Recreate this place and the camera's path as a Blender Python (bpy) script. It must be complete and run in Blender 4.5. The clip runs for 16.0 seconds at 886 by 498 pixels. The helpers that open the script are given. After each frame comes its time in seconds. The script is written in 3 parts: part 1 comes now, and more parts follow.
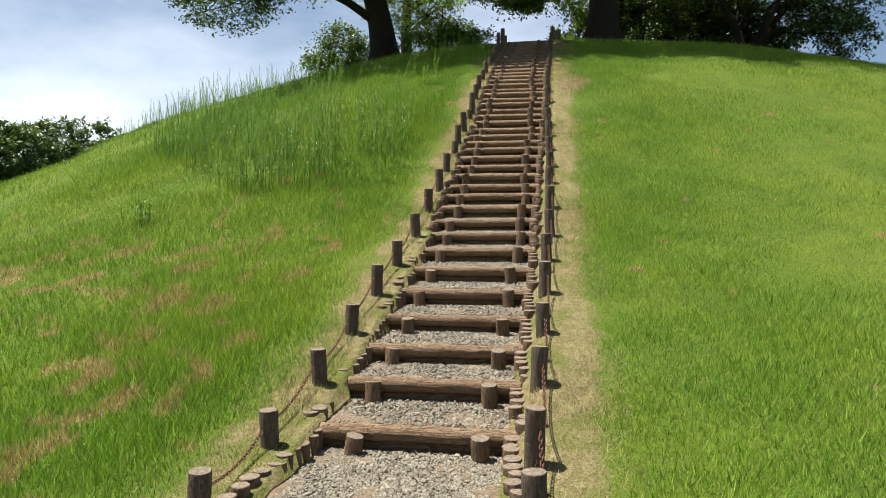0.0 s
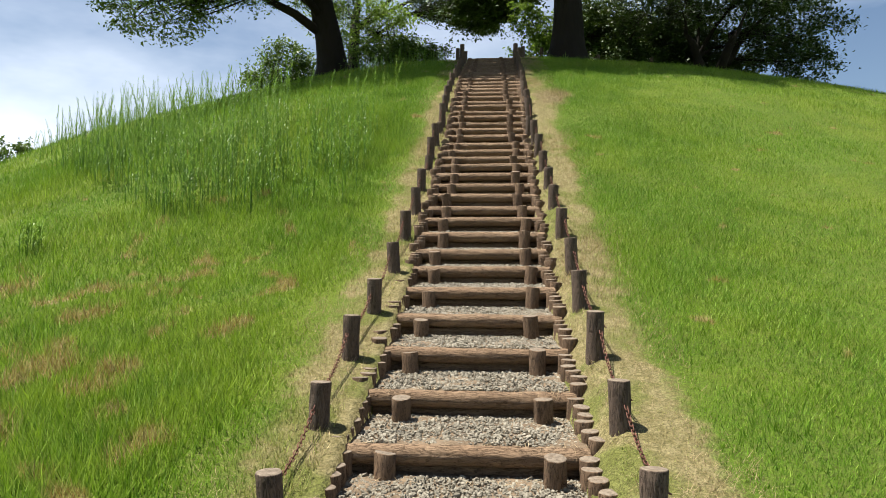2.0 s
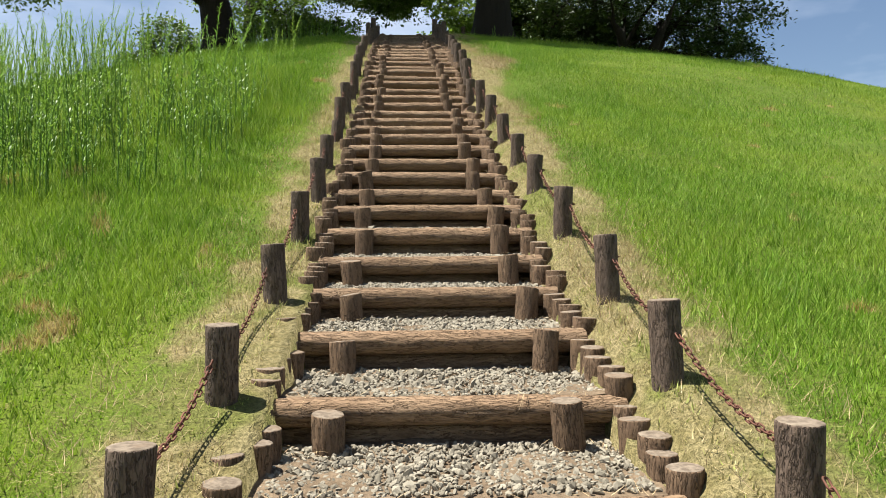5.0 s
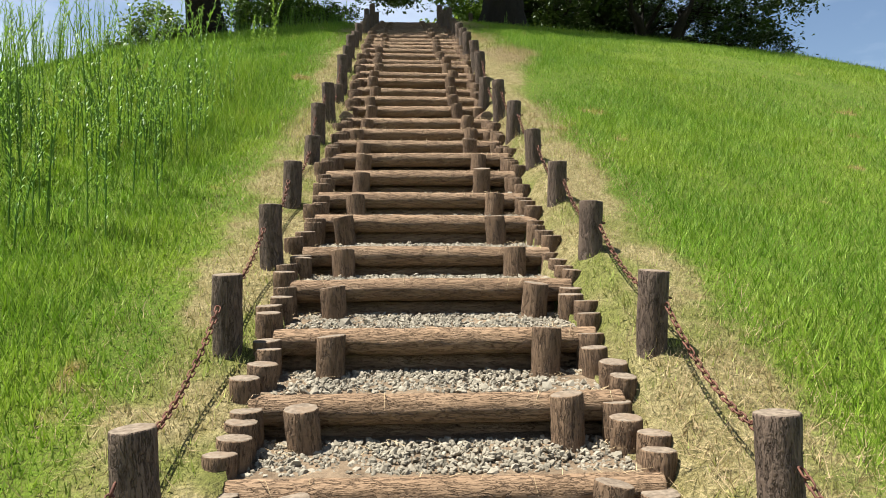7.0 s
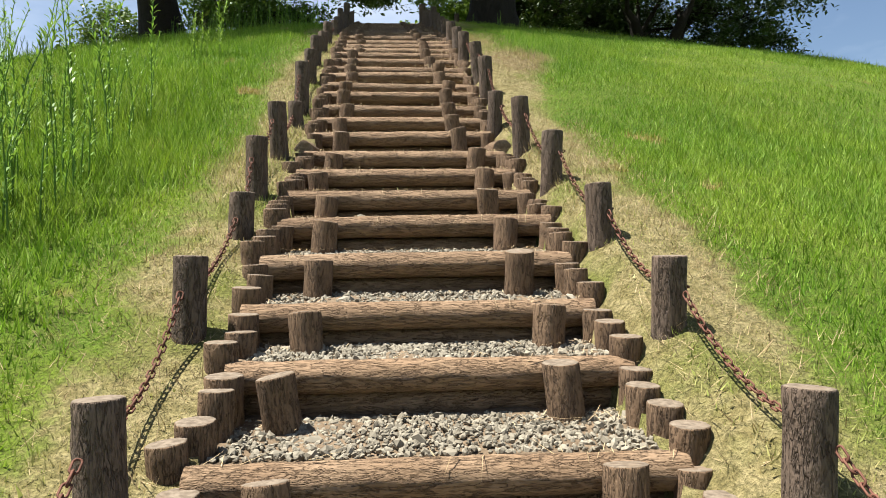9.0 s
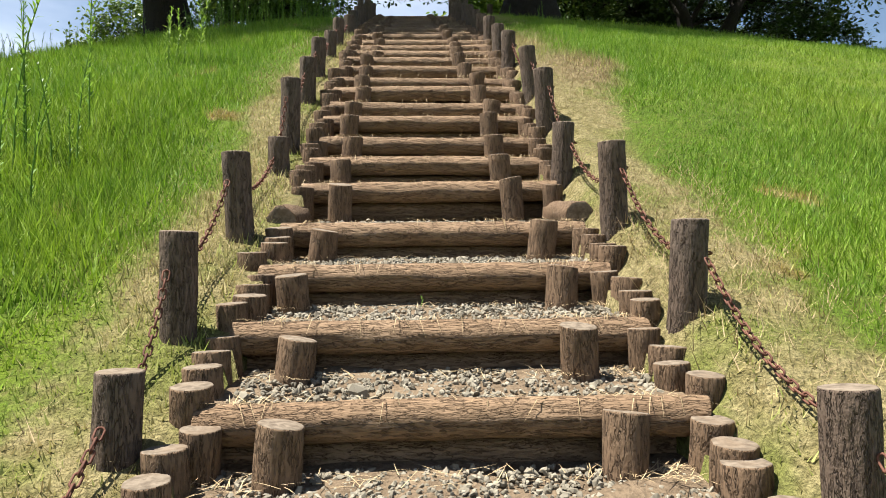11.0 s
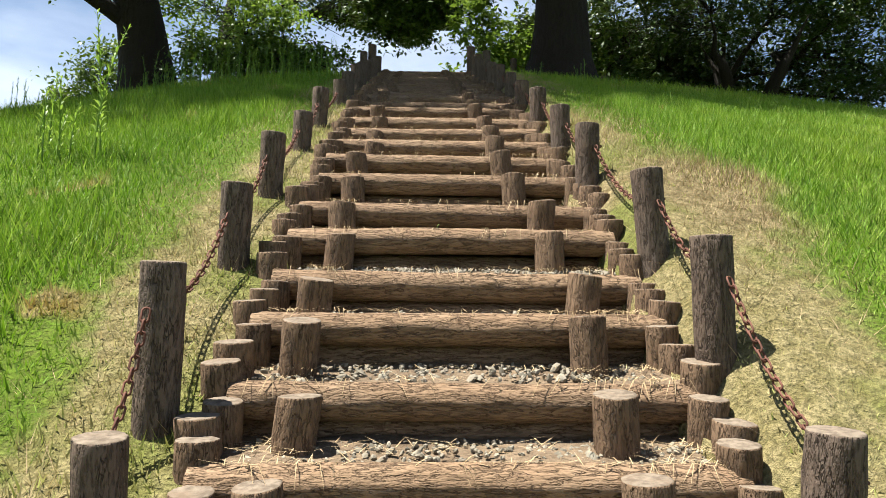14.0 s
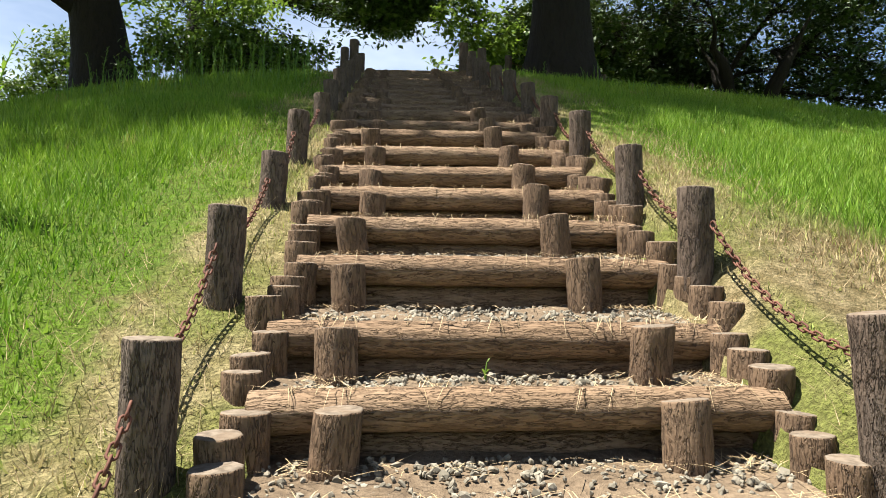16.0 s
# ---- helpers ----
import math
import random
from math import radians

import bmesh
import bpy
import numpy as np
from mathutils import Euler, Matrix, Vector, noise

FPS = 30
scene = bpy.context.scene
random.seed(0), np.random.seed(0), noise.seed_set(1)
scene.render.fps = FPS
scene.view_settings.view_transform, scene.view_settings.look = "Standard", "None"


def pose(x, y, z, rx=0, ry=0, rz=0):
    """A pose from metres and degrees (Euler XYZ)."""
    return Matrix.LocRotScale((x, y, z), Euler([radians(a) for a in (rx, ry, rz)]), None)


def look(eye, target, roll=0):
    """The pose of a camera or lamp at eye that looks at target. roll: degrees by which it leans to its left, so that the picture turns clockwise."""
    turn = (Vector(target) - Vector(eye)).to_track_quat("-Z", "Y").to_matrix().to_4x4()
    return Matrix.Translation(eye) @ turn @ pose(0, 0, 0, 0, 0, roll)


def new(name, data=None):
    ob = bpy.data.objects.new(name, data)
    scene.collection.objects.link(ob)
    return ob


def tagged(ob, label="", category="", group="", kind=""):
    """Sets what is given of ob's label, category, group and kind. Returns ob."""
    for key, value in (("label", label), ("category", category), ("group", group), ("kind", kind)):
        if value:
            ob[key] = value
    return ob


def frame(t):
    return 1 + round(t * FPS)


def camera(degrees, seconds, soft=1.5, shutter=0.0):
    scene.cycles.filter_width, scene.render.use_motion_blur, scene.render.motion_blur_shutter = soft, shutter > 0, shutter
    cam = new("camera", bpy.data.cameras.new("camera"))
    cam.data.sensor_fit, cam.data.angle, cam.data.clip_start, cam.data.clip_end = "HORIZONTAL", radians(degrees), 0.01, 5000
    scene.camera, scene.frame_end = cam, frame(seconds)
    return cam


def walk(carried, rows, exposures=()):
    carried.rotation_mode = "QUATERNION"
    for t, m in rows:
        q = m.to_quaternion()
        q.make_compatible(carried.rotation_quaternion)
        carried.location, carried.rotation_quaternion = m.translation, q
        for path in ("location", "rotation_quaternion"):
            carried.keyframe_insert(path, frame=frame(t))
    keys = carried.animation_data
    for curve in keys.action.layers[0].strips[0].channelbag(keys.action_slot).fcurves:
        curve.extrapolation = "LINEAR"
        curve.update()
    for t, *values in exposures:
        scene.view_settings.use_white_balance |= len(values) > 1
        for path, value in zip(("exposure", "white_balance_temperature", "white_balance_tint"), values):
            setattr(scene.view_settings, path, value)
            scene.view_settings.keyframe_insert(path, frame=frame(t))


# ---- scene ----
cam = camera(63.1, 16.0, soft=0.6)
METRES, EYE, TILT, LEAN, TURN = 15.5, 1.527, -1.5, 0.0, 9.0
ROWS = [
    (0.0, 0.0, 0.0, 0.0, 0.0, 0.0, -0.0),
    (0.5, -0.0089, 0.0367, 0.0026, -0.92, 0.28, -0.4),
    (1.0, -0.0182, 0.0728, 0.0047, -2.14, 1.1, -0.5),
    (1.5, -0.0227, 0.1086, 0.0059, -3.19, 1.59, -0.35),
    (2.0, -0.0295, 0.1437, 0.0068, -4.75, 2.3, -0.14),
    (2.5, -0.0346, 0.1808, 0.0052, -7.11, 2.62, 0.05),
    (3.0, -0.0367, 0.2175, 0.0048, -9.19, 2.65, 0.28),
    (3.5, -0.0322, 0.2533, 0.0054, -11.46, 2.66, 0.2),
    (4.0, -0.03, 0.2904, 0.0072, -12.81, 2.76, 0.6),
    (6.5, -0.002, 0.4363, 0.0436, -10.94, 2.17, 0.53),
    (7.0, 0.0032, 0.4664, 0.0558, -11.89, 1.83, 0.42),
    (7.5, 0.0068, 0.5001, 0.0645, -12.42, 2.04, 0.69),
    (8.0, 0.0138, 0.5335, 0.0762, -12.89, 1.88, 0.73),
    (8.5, 0.0172, 0.5673, 0.0867, -13.53, 2.13, 1.02),
    (11.0, 0.0425, 0.7073, 0.1408, -11.38, 1.38, 0.78),
    (11.5, 0.0479, 0.7336, 0.1497, -10.36, 1.08, 0.1),
    (12.0, 0.0504, 0.7623, 0.1598, -10.14, 1.12, -0.38),
    (12.5, 0.0514, 0.7926, 0.1731, -9.66, 2.04, -0.55),
    (13.0, 0.0552, 0.819, 0.1872, -10.43, 2.78, -0.5),
    (13.5, 0.0569, 0.8426, 0.1996, -10.52, 3.86, -0.14),
    (14.0, 0.0647, 0.8627, 0.2079, -11.0, 4.7, -0.21),
    (14.5, 0.065, 0.8812, 0.2173, -11.52, 4.87, -0.25),
    (15.0, 0.0663, 0.8951, 0.2271, -11.1, 4.85, -0.84),
    (15.5, 0.0654, 0.9143, 0.2366, -12.44, 4.35, -0.54),
    (16.0, 0.0649, 0.9409, 0.2446, -12.92, 3.85, -0.1),
]
walk(cam, [(t, pose(0, 0, EYE, TILT, LEAN, TURN) @ pose(METRES * x, METRES * y, METRES * z, 90 + pitch, roll, yaw)) for t, x, y, z, yaw, pitch, roll in ROWS],
     exposures=[(0.0, 1.38), (4.0, 1.51), (8.5, 1.64), (11.0, 1.66), (16.0, 1.80)])

# ---------------------------------------------------------------- world, sun
SUN_AZ = Vector((-0.98, 0.10))          # the way towards the sun, seen from above
SUN_EL = 70.0
world = bpy.data.worlds.new("sky")
scene.world = world
world.use_nodes = True
wn, wl = world.node_tree.nodes, world.node_tree.links
wn.clear()
w_out, w_bg = wn.new("ShaderNodeOutputWorld"), wn.new("ShaderNodeBackground")
sky = wn.new("ShaderNodeTexSky")
sky.sky_type, sky.sun_disc = "NISHITA", False
sky.sun_elevation, sky.sun_rotation = radians(SUN_EL), math.atan2(SUN_AZ.x, SUN_AZ.y)
sky.air_density, sky.dust_density, sky.ozone_density = 1.0, 0.5, 1.6
w_co, w_map, w_noise = wn.new("ShaderNodeTexCoord"), wn.new("ShaderNodeMapping"), wn.new("ShaderNodeTexNoise")
w_map.inputs["Scale"].default_value = (1.0, 1.0, 2.6)
w_map.inputs["Location"].default_value = (0.35, 0.1, 0.2)
w_noise.inputs["Scale"].default_value, w_noise.inputs["Detail"].default_value = 1.9, 6.0
w_noise.inputs["Roughness"].default_value = 0.55
w_ramp, w_mix = wn.new("ShaderNodeValToRGB"), wn.new("ShaderNodeMixRGB")
w_ramp.color_ramp.elements[0].position, w_ramp.color_ramp.elements[1].position = 0.38, 0.74
w_mix.inputs[2].default_value = (10.5, 11.4, 12.8, 1)
wl.new(w_co.outputs["Generated"], w_map.inputs[0])
wl.new(w_map.outputs[0], w_noise.inputs["Vector"])
wl.new(w_noise.outputs[0], w_ramp.inputs[0])
w_sep, w_low, w_mul = wn.new("ShaderNodeSeparateXYZ"), wn.new("ShaderNodeMapRange"), wn.new("ShaderNodeMath")
w_low.inputs[1].default_value, w_low.inputs[2].default_value, w_low.inputs[3].default_value, w_low.inputs[4].default_value = 0.12, 0.62, 1.0, 0.05
w_mul.operation = "MULTIPLY"
wl.new(w_co.outputs["Generated"], w_sep.inputs[0])
wl.new(w_sep.outputs[2], w_low.inputs[0])
wl.new(w_ramp.outputs[0], w_mul.inputs[0])
wl.new(w_low.outputs[0], w_mul.inputs[1])
wl.new(w_mul.outputs[0], w_mix.inputs[0])
wl.new(sky.outputs[0], w_mix.inputs[1])
wl.new(w_mix.outputs[0], w_bg.inputs[0])
w_bg.inputs[1].default_value = 0.042
wl.new(w_bg.outputs[0], w_out.inputs[0])

sun_data = bpy.data.lights.new("sun", "SUN")
sun_data.energy, sun_data.angle, sun_data.color = 5.0, radians(0.53), (1.0, 0.955, 0.88)
sun = new("sun", sun_data)
flat = SUN_AZ.normalized() * math.cos(radians(SUN_EL))
sun.matrix_world = look(Vector((flat.x, flat.y, math.sin(radians(SUN_EL)))) * 40, (0, 0, 0))


# ---------------------------------------------------------------- materials
class Nodes:
    """A short way to write a node material."""

    def __init__(self, name, rough=0.8, spec=0.3):
        self.mat = bpy.data.materials.new(name)
        self.mat.use_nodes = True
        self.t = self.mat.node_tree
        self.bsdf = self.t.nodes["Principled BSDF"]
        self.bsdf.inputs["Roughness"].default_value = rough
        self.bsdf.inputs["Specular IOR Level"].default_value = spec

    def node(self, kind, ins=(), **props):
        n = self.t.nodes.new(kind)
        for k, v in props.items():
            setattr(n, k, v)
        for k, v in dict(ins).items():
            self.put(n.inputs[k], v)
        return n

    def put(self, socket, v):
        if isinstance(v, bpy.types.NodeSocket):
            self.t.links.new(v, socket)
        else:
            socket.default_value = v

    def math(self, op, a, b=0.0, clamp=False):
        return self.node("ShaderNodeMath", {0: a, 1: b}, operation=op, use_clamp=clamp).outputs[0]

    def mix(self, f, a, b, blend="MIX"):
        return self.node("ShaderNodeMixRGB", {0: f, 1: a, 2: b}, blend_type=blend).outputs[0]

    def coords(self, which="Object", scale=(1, 1, 1)):
        c = self.node("ShaderNodeTexCoord").outputs[which]
        return self.node("ShaderNodeMapping", {0: c, 3: scale}).outputs[0]

    def position(self, scale=(1, 1, 1)):
        c = self.node("ShaderNodeNewGeometry").outputs["Position"]
        return self.node("ShaderNodeMapping", {0: c, 3: scale}).outputs[0]

    def noise(self, vec, scale, detail=4.0, rough=0.55):
        return self.node("ShaderNodeTexNoise", {"Vector": vec, "Scale": scale, "Detail": detail, "Roughness": rough}).outputs[0]

    def step(self, v, lo, hi):
        return self.node("ShaderNodeMapRange", {0: v, 1: lo, 2: hi, 3: 0.0, 4: 1.0}, interpolation_type="SMOOTHSTEP").outputs[0]

    def bump(self, h, strength, dist=0.01):
        n = self.node("ShaderNodeBump", {"Height": h, "Strength": strength, "Distance": dist})
        self.t.links.new(n.outputs[0], self.bsdf.inputs["Normal"])

    def color(self, c):
        self.put(self.bsdf.inputs["Base Color"], c)
        return self.mat


def rgb(r, g, b):
    return (r, g, b, 1.0)


def bark(name, along, dark, light, dust, groove=9.0, depth=0.012):
    """Weathered bark, its fissures running along the given axis of the object."""
    n = Nodes(name, 0.85, 0.2)
    s = [groove * 5.6] * 3
    s["xyz".index(along)] = groove * 1.25
    rnd = n.node("ShaderNodeObjectInfo").outputs["Random"]
    co = n.node("ShaderNodeVectorMath", {0: n.coords("Object", s), 1: n.math("MULTIPLY", rnd, 40.0)}, operation="ADD").outputs[0]
    fis = n.noise(co, 1.0, 3.0, 0.6)
    fine = n.noise(n.coords("Object", (1, 1, 1)), 90.0, 3.0)
    stain = n.noise(n.position(), 3.5, 4.0)
    crack = n.step(n.math("ABSOLUTE", n.math("SUBTRACT", fis, 0.44)), 0.0, 0.030)
    pits = n.step(n.noise(co, 2.3, 3.0, 0.65), 0.36, 0.52)
    relief = n.math("MULTIPLY", crack, n.math("ADD", n.math("MULTIPLY", pits, 0.5), 0.5))
    c = n.mix(relief, n.mix(0.35, dark, light), light)
    c = n.mix(n.math("MULTIPLY", n.math("MULTIPLY", n.step(stain, 0.42, 0.7), relief), 0.6), c, dust)
    c = n.mix(n.math("MULTIPLY", n.step(fine, 0.3, 0.7), 0.35), c, n.mix(0.5, c, dark))
    c = n.mix(n.math("MULTIPLY", rnd, 0.35), c, n.mix(0.6, c, dark))
    h = n.math("ADD", n.math("MULTIPLY", relief, 0.8), n.math("ADD", n.math("MULTIPLY", fis, 0.6), n.math("MULTIPLY", fine, 0.2)))
    n.bump(h, 0.9, depth)
    return n.color(c)


def cut_end(name, light, dark):
    n = Nodes(name, 0.9, 0.15)
    a = n.noise(n.position(), 45.0, 4.0)
    b = n.noise(n.position(), 9.0, 3.0)
    c = n.mix(n.step(a, 0.3, 0.7), dark, light)
    c = n.mix(n.math("MULTIPLY", n.step(b, 0.5, 0.68), 0.6), c, rgb(0.14, 0.10, 0.066))
    n.bump(a, 0.6, 0.006)
    return n.color(c)


def grass_tone(n):
    """Green turf with a straw-dry verge along the stairs and browned patches."""
    pos = n.node("ShaderNodeNewGeometry").outputs["Position"]
    xyz = n.node("ShaderNodeSeparateXYZ", {0: pos}).outputs
    big, mid, fine = n.noise(pos, 0.35, 3.0), n.noise(pos, 1.7, 4.0), n.noise(pos, 14.0, 3.0)
    green = n.mix(n.step(big, 0.35, 0.65), rgb(0.125, 0.252, 0.011), rgb(0.195, 0.300, 0.019))
    green = n.mix(n.math("MULTIPLY", n.step(mid, 0.40, 0.68), 0.7), green, rgb(0.092, 0.205, 0.010))
    green = n.mix(n.math("MULTIPLY", n.step(fine, 0.45, 0.72), 0.45), green, rgb(0.24, 0.28, 0.05))
    straw = n.mix(n.step(fine, 0.35, 0.65), rgb(0.36, 0.275, 0.135), rgb(0.54, 0.43, 0.235))
    straw = n.mix(n.math("MULTIPLY", n.step(mid, 0.45, 0.60), 0.75), straw, rgb(0.21, 0.25, 0.045))
    d = n.math("ABSOLUTE", n.math("ADD", xyz[0], 0.93))
    d = n.math("ADD", d, n.math("MULTIPLY", n.math("SUBTRACT", mid, 0.5), 0.5))
    d = n.math("ADD", d, n.math("MULTIPLY", n.math("SUBTRACT", fine, 0.5), 0.35))
    d = n.math("ADD", d, n.math("MULTIPLY", n.step(xyz[1], 17.0, 19.5), 0.28))
    verge = n.math("MULTIPLY", n.step(d, 1.30, 1.13), n.step(xyz[1], 26.5, 25.5))
    earth = n.math("ADD", n.math("POWER", n.math("SUBTRACT", xyz[0], 0.28), 2.0), n.math("MULTIPLY", n.math("POWER", n.math("SUBTRACT", xyz[1], 17.0), 2.0), 0.45))
    worn = n.step(n.math("ADD", earth, n.math("MULTIPLY", mid, 0.5)), 0.55, 0.30)
    straw = n.mix(worn, straw, n.mix(n.step(fine, 0.4, 0.6), rgb(0.26, 0.165, 0.10), rgb(0.48, 0.35, 0.21)))
    verge = n.math("MAXIMUM", verge, worn)
    # browned patches on the lower slope beside the stairs
    lower = n.math("MULTIPLY", n.step(xyz[1], 12.5, 8.5), n.step(xyz[0], -2.0, -3.2))
    few = n.math("ADD", n.math("MULTIPLY", lower, 0.13), -0.07)
    patch = n.step(n.math("ADD", n.noise(pos, 1.9, 2.5, 0.5), few), 0.605, 0.67)
    brown = n.mix(n.step(fine, 0.4, 0.6), rgb(0.30, 0.165, 0.06), rgb(0.48, 0.34, 0.17))
    c = n.mix(n.math("MULTIPLY", patch, 0.8), green, brown)
    return n.mix(n.math("MULTIPLY", verge, 0.9), c, straw), fine


def grass_ground():
    n = Nodes("turf", 0.95, 0.1)
    c, fine = grass_tone(n)
    h = n.noise(n.position(), 60.0, 4.0, 0.7)
    c = n.mix(0.22, c, rgb(0.045, 0.060, 0.012))
    c = n.mix(n.math("MULTIPLY", n.step(h, 0.35, 0.65), 0.55), n.mix(0.75, c, rgb(0.045, 0.042, 0.015)), c)
    n.bump(n.math("ADD", h, fine), 0.8, 0.04)
    return n.color(c)


def grass_blade():
    n = Nodes("grass_blades", 0.6, 0.25)
    c, fine = grass_tone(n)
    r = n.node("ShaderNodeNewGeometry").outputs["Random Per Island"]
    c = n.mix(n.step(r, 0.55, 1.0), n.mix(n.step(r, 0.45, 0.0), c, n.mix(0.55, c, rgb(0.02, 0.05, 0.004))), n.mix(0.6, c, rgb(0.31, 0.42, 0.07)))
    n.color(c)
    tr = n.node("ShaderNodeBsdfTranslucent", {0: c})
    m = n.node("ShaderNodeMixShader", {0: 0.35, 1: n.bsdf.outputs[0], 2: tr.outputs[0]})
    n.t.links.new(m.outputs[0], n.t.nodes["Material Output"].inputs[0])
    return n.mat


def leaf(name, a, b, through_light=0.35):
    n = Nodes(name, 0.5, 0.35)
    r = n.node("ShaderNodeNewGeometry").outputs["Random Per Island"]
    big = n.noise(n.position(), 0.8, 2.0)
    c = n.mix(n.math("ADD", n.math("MULTIPLY", r, 0.6), n.math("MULTIPLY", big, 0.4)), a, b)
    n.color(c)
    tr = n.node("ShaderNodeBsdfTranslucent", {0: n.mix(0.4, c, rgb(0.16, 0.22, 0.02))})
    m = n.node("ShaderNodeMixShader", {0: through_light, 1: n.bsdf.outputs[0], 2: tr.outputs[0]})
    n.t.links.new(m.outputs[0], n.t.nodes["Material Output"].inputs[0])
    return n.mat


def plain(name, base, other, scale, rough=0.9, bump=0.4, dist=0.006, island=False):
    n = Nodes(name, rough, 0.2)
    a, b = n.noise(n.position(), scale, 5.0, 0.65), n.noise(n.position(), scale * 0.13, 3.0)
    f = n.math("ADD", n.math("MULTIPLY", n.step(a, 0.3, 0.7), 0.6), n.math("MULTIPLY", n.step(b, 0.35, 0.65), 0.4))
    c = n.mix(f, base, other)
    if island:
        r = n.node("ShaderNodeNewGeometry").outputs["Random Per Island"]
        c = n.mix(r, n.mix(0.45, c, rgb(0.075, 0.066, 0.05)), n.mix(0.28, c, rgb(0.42, 0.39, 0.31)))
    n.bump(a, bump, dist)
    return n.color(c)


LOG = bark("log_bark", "x", rgb(0.060, 0.036, 0.020), rgb(0.225, 0.148, 0.088), rgb(0.300, 0.210, 0.132), 10.0)
STAKE = bark("stake_bark", "z", rgb(0.046, 0.028, 0.017), rgb(0.175, 0.116, 0.071), rgb(0.205, 0.132, 0.080), 9.0)
POST = bark("post_bark", "z", rgb(0.034, 0.023, 0.016), rgb(0.135, 0.098, 0.072), rgb(0.15, 0.118, 0.092), 9.0, 0.016)
CUT = cut_end("cut_end", rgb(0.185, 0.150, 0.112), rgb(0.095, 0.074, 0.054))
# near black: the deep shade on the trunks is put into the bark colour
TRUNK = bark("shaded_tree_bark", "z", rgb(0.008, 0.006, 0.005), rgb(0.022, 0.017, 0.013), rgb(0.020, 0.018, 0.012), 2.2, 0.03)
TURF, BLADE = grass_ground(), grass_blade()
GRAVEL_BED = plain("gravel_bed", rgb(0.085, 0.060, 0.037), rgb(0.195, 0.143, 0.092), 42.0, 0.95, 1.0, 0.02)
PEBBLE = plain("pebble", rgb(0.125, 0.108, 0.078), rgb(0.225, 0.197, 0.145), 25.0, 0.8, 0.3, 0.003, True)
STRAW = plain("straw", rgb(0.25, 0.175, 0.092), rgb(0.43, 0.335, 0.195), 30.0, 0.7, 0.1)
RUST = plain("rusty_iron", rgb(0.065, 0.028, 0.019), rgb(0.15, 0.064, 0.042), 60.0, 0.75, 0.4, 0.002)
STEEL = plain("galvanised_pole", rgb(0.35, 0.36, 0.37), rgb(0.45, 0.46, 0.47), 4.0, 0.6, 0.1)
# leaf colours carry the light too: darkest for shaded crowns, palest for sunlit ones
LEAF_SHADED = leaf("leaf_shaded", rgb(0.018, 0.040, 0.008), rgb(0.046, 0.086, 0.016), 0.10)
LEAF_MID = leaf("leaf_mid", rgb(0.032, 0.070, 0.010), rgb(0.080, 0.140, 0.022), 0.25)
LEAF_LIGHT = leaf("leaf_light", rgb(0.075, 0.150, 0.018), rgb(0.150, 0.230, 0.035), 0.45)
LEAF_FAR = leaf("leaf_far", rgb(0.022, 0.052, 0.014), rgb(0.060, 0.105, 0.026), 0.25)
WEED_LIGHT = leaf("weed_light", rgb(0.13, 0.25, 0.03), rgb(0.24, 0.36, 0.06), 0.5)
WEED = leaf("weed_green", rgb(0.085, 0.190, 0.026), rgb(0.165, 0.300, 0.045), 0.45)

# ---------------------------------------------------------------- plan
PATH_L, PATH_R, MID = -1.64, -0.29, -0.965
STEPS = [
    (4.85, 0.17), (5.55, 0.36), (6.18, 0.53), (6.89, 0.71), (7.59, 0.91), (8.23, 1.11), (8.86, 1.31), (9.44, 1.50), (9.87, 1.68),
    (10.30, 1.88), (10.78, 2.07), (11.24, 2.24), (11.73, 2.45), (12.11, 2.62), (12.50, 2.81), (12.96, 3.00), (13.41, 3.18),
    (13.87, 3.36), (14.31, 3.54), (14.93, 3.78), (15.27, 3.96), (15.57, 4.13), (15.89, 4.32), (16.16, 4.47), (16.52, 4.65),
    (16.85, 4.81), (17.33, 5.02), (17.70, 5.20), (18.16, 5.38), (18.58, 5.55), (19.06, 5.74), (19.51, 5.94), (19.98, 6.11), (20.44, 6.29)]
for k in range(1, 12):                  # the shaded flight up to the crest
    STEPS.append((20.44 + k * 0.51, 6.29 + k * 0.178))
PROFILE = np.array([(-60, -0.3), (-10, -0.12), (0, -0.03), (3.6, 0.0)] + STEPS + [(27.2, 8.45), (30, 8.7), (44, 8.9), (90, 8.9)])


def wobble(x, y, s, seed=0.0):
    """Smooth, uneven ground: a few sines at odd angles, about -1 to 1."""
    return (np.sin(x * s + 1.7 * np.sin(y * s * 0.63 + seed)) + np.sin(y * s * 1.27 + 1.3 * np.sin(x * s * 0.71 + 2 * seed))) * 0.5


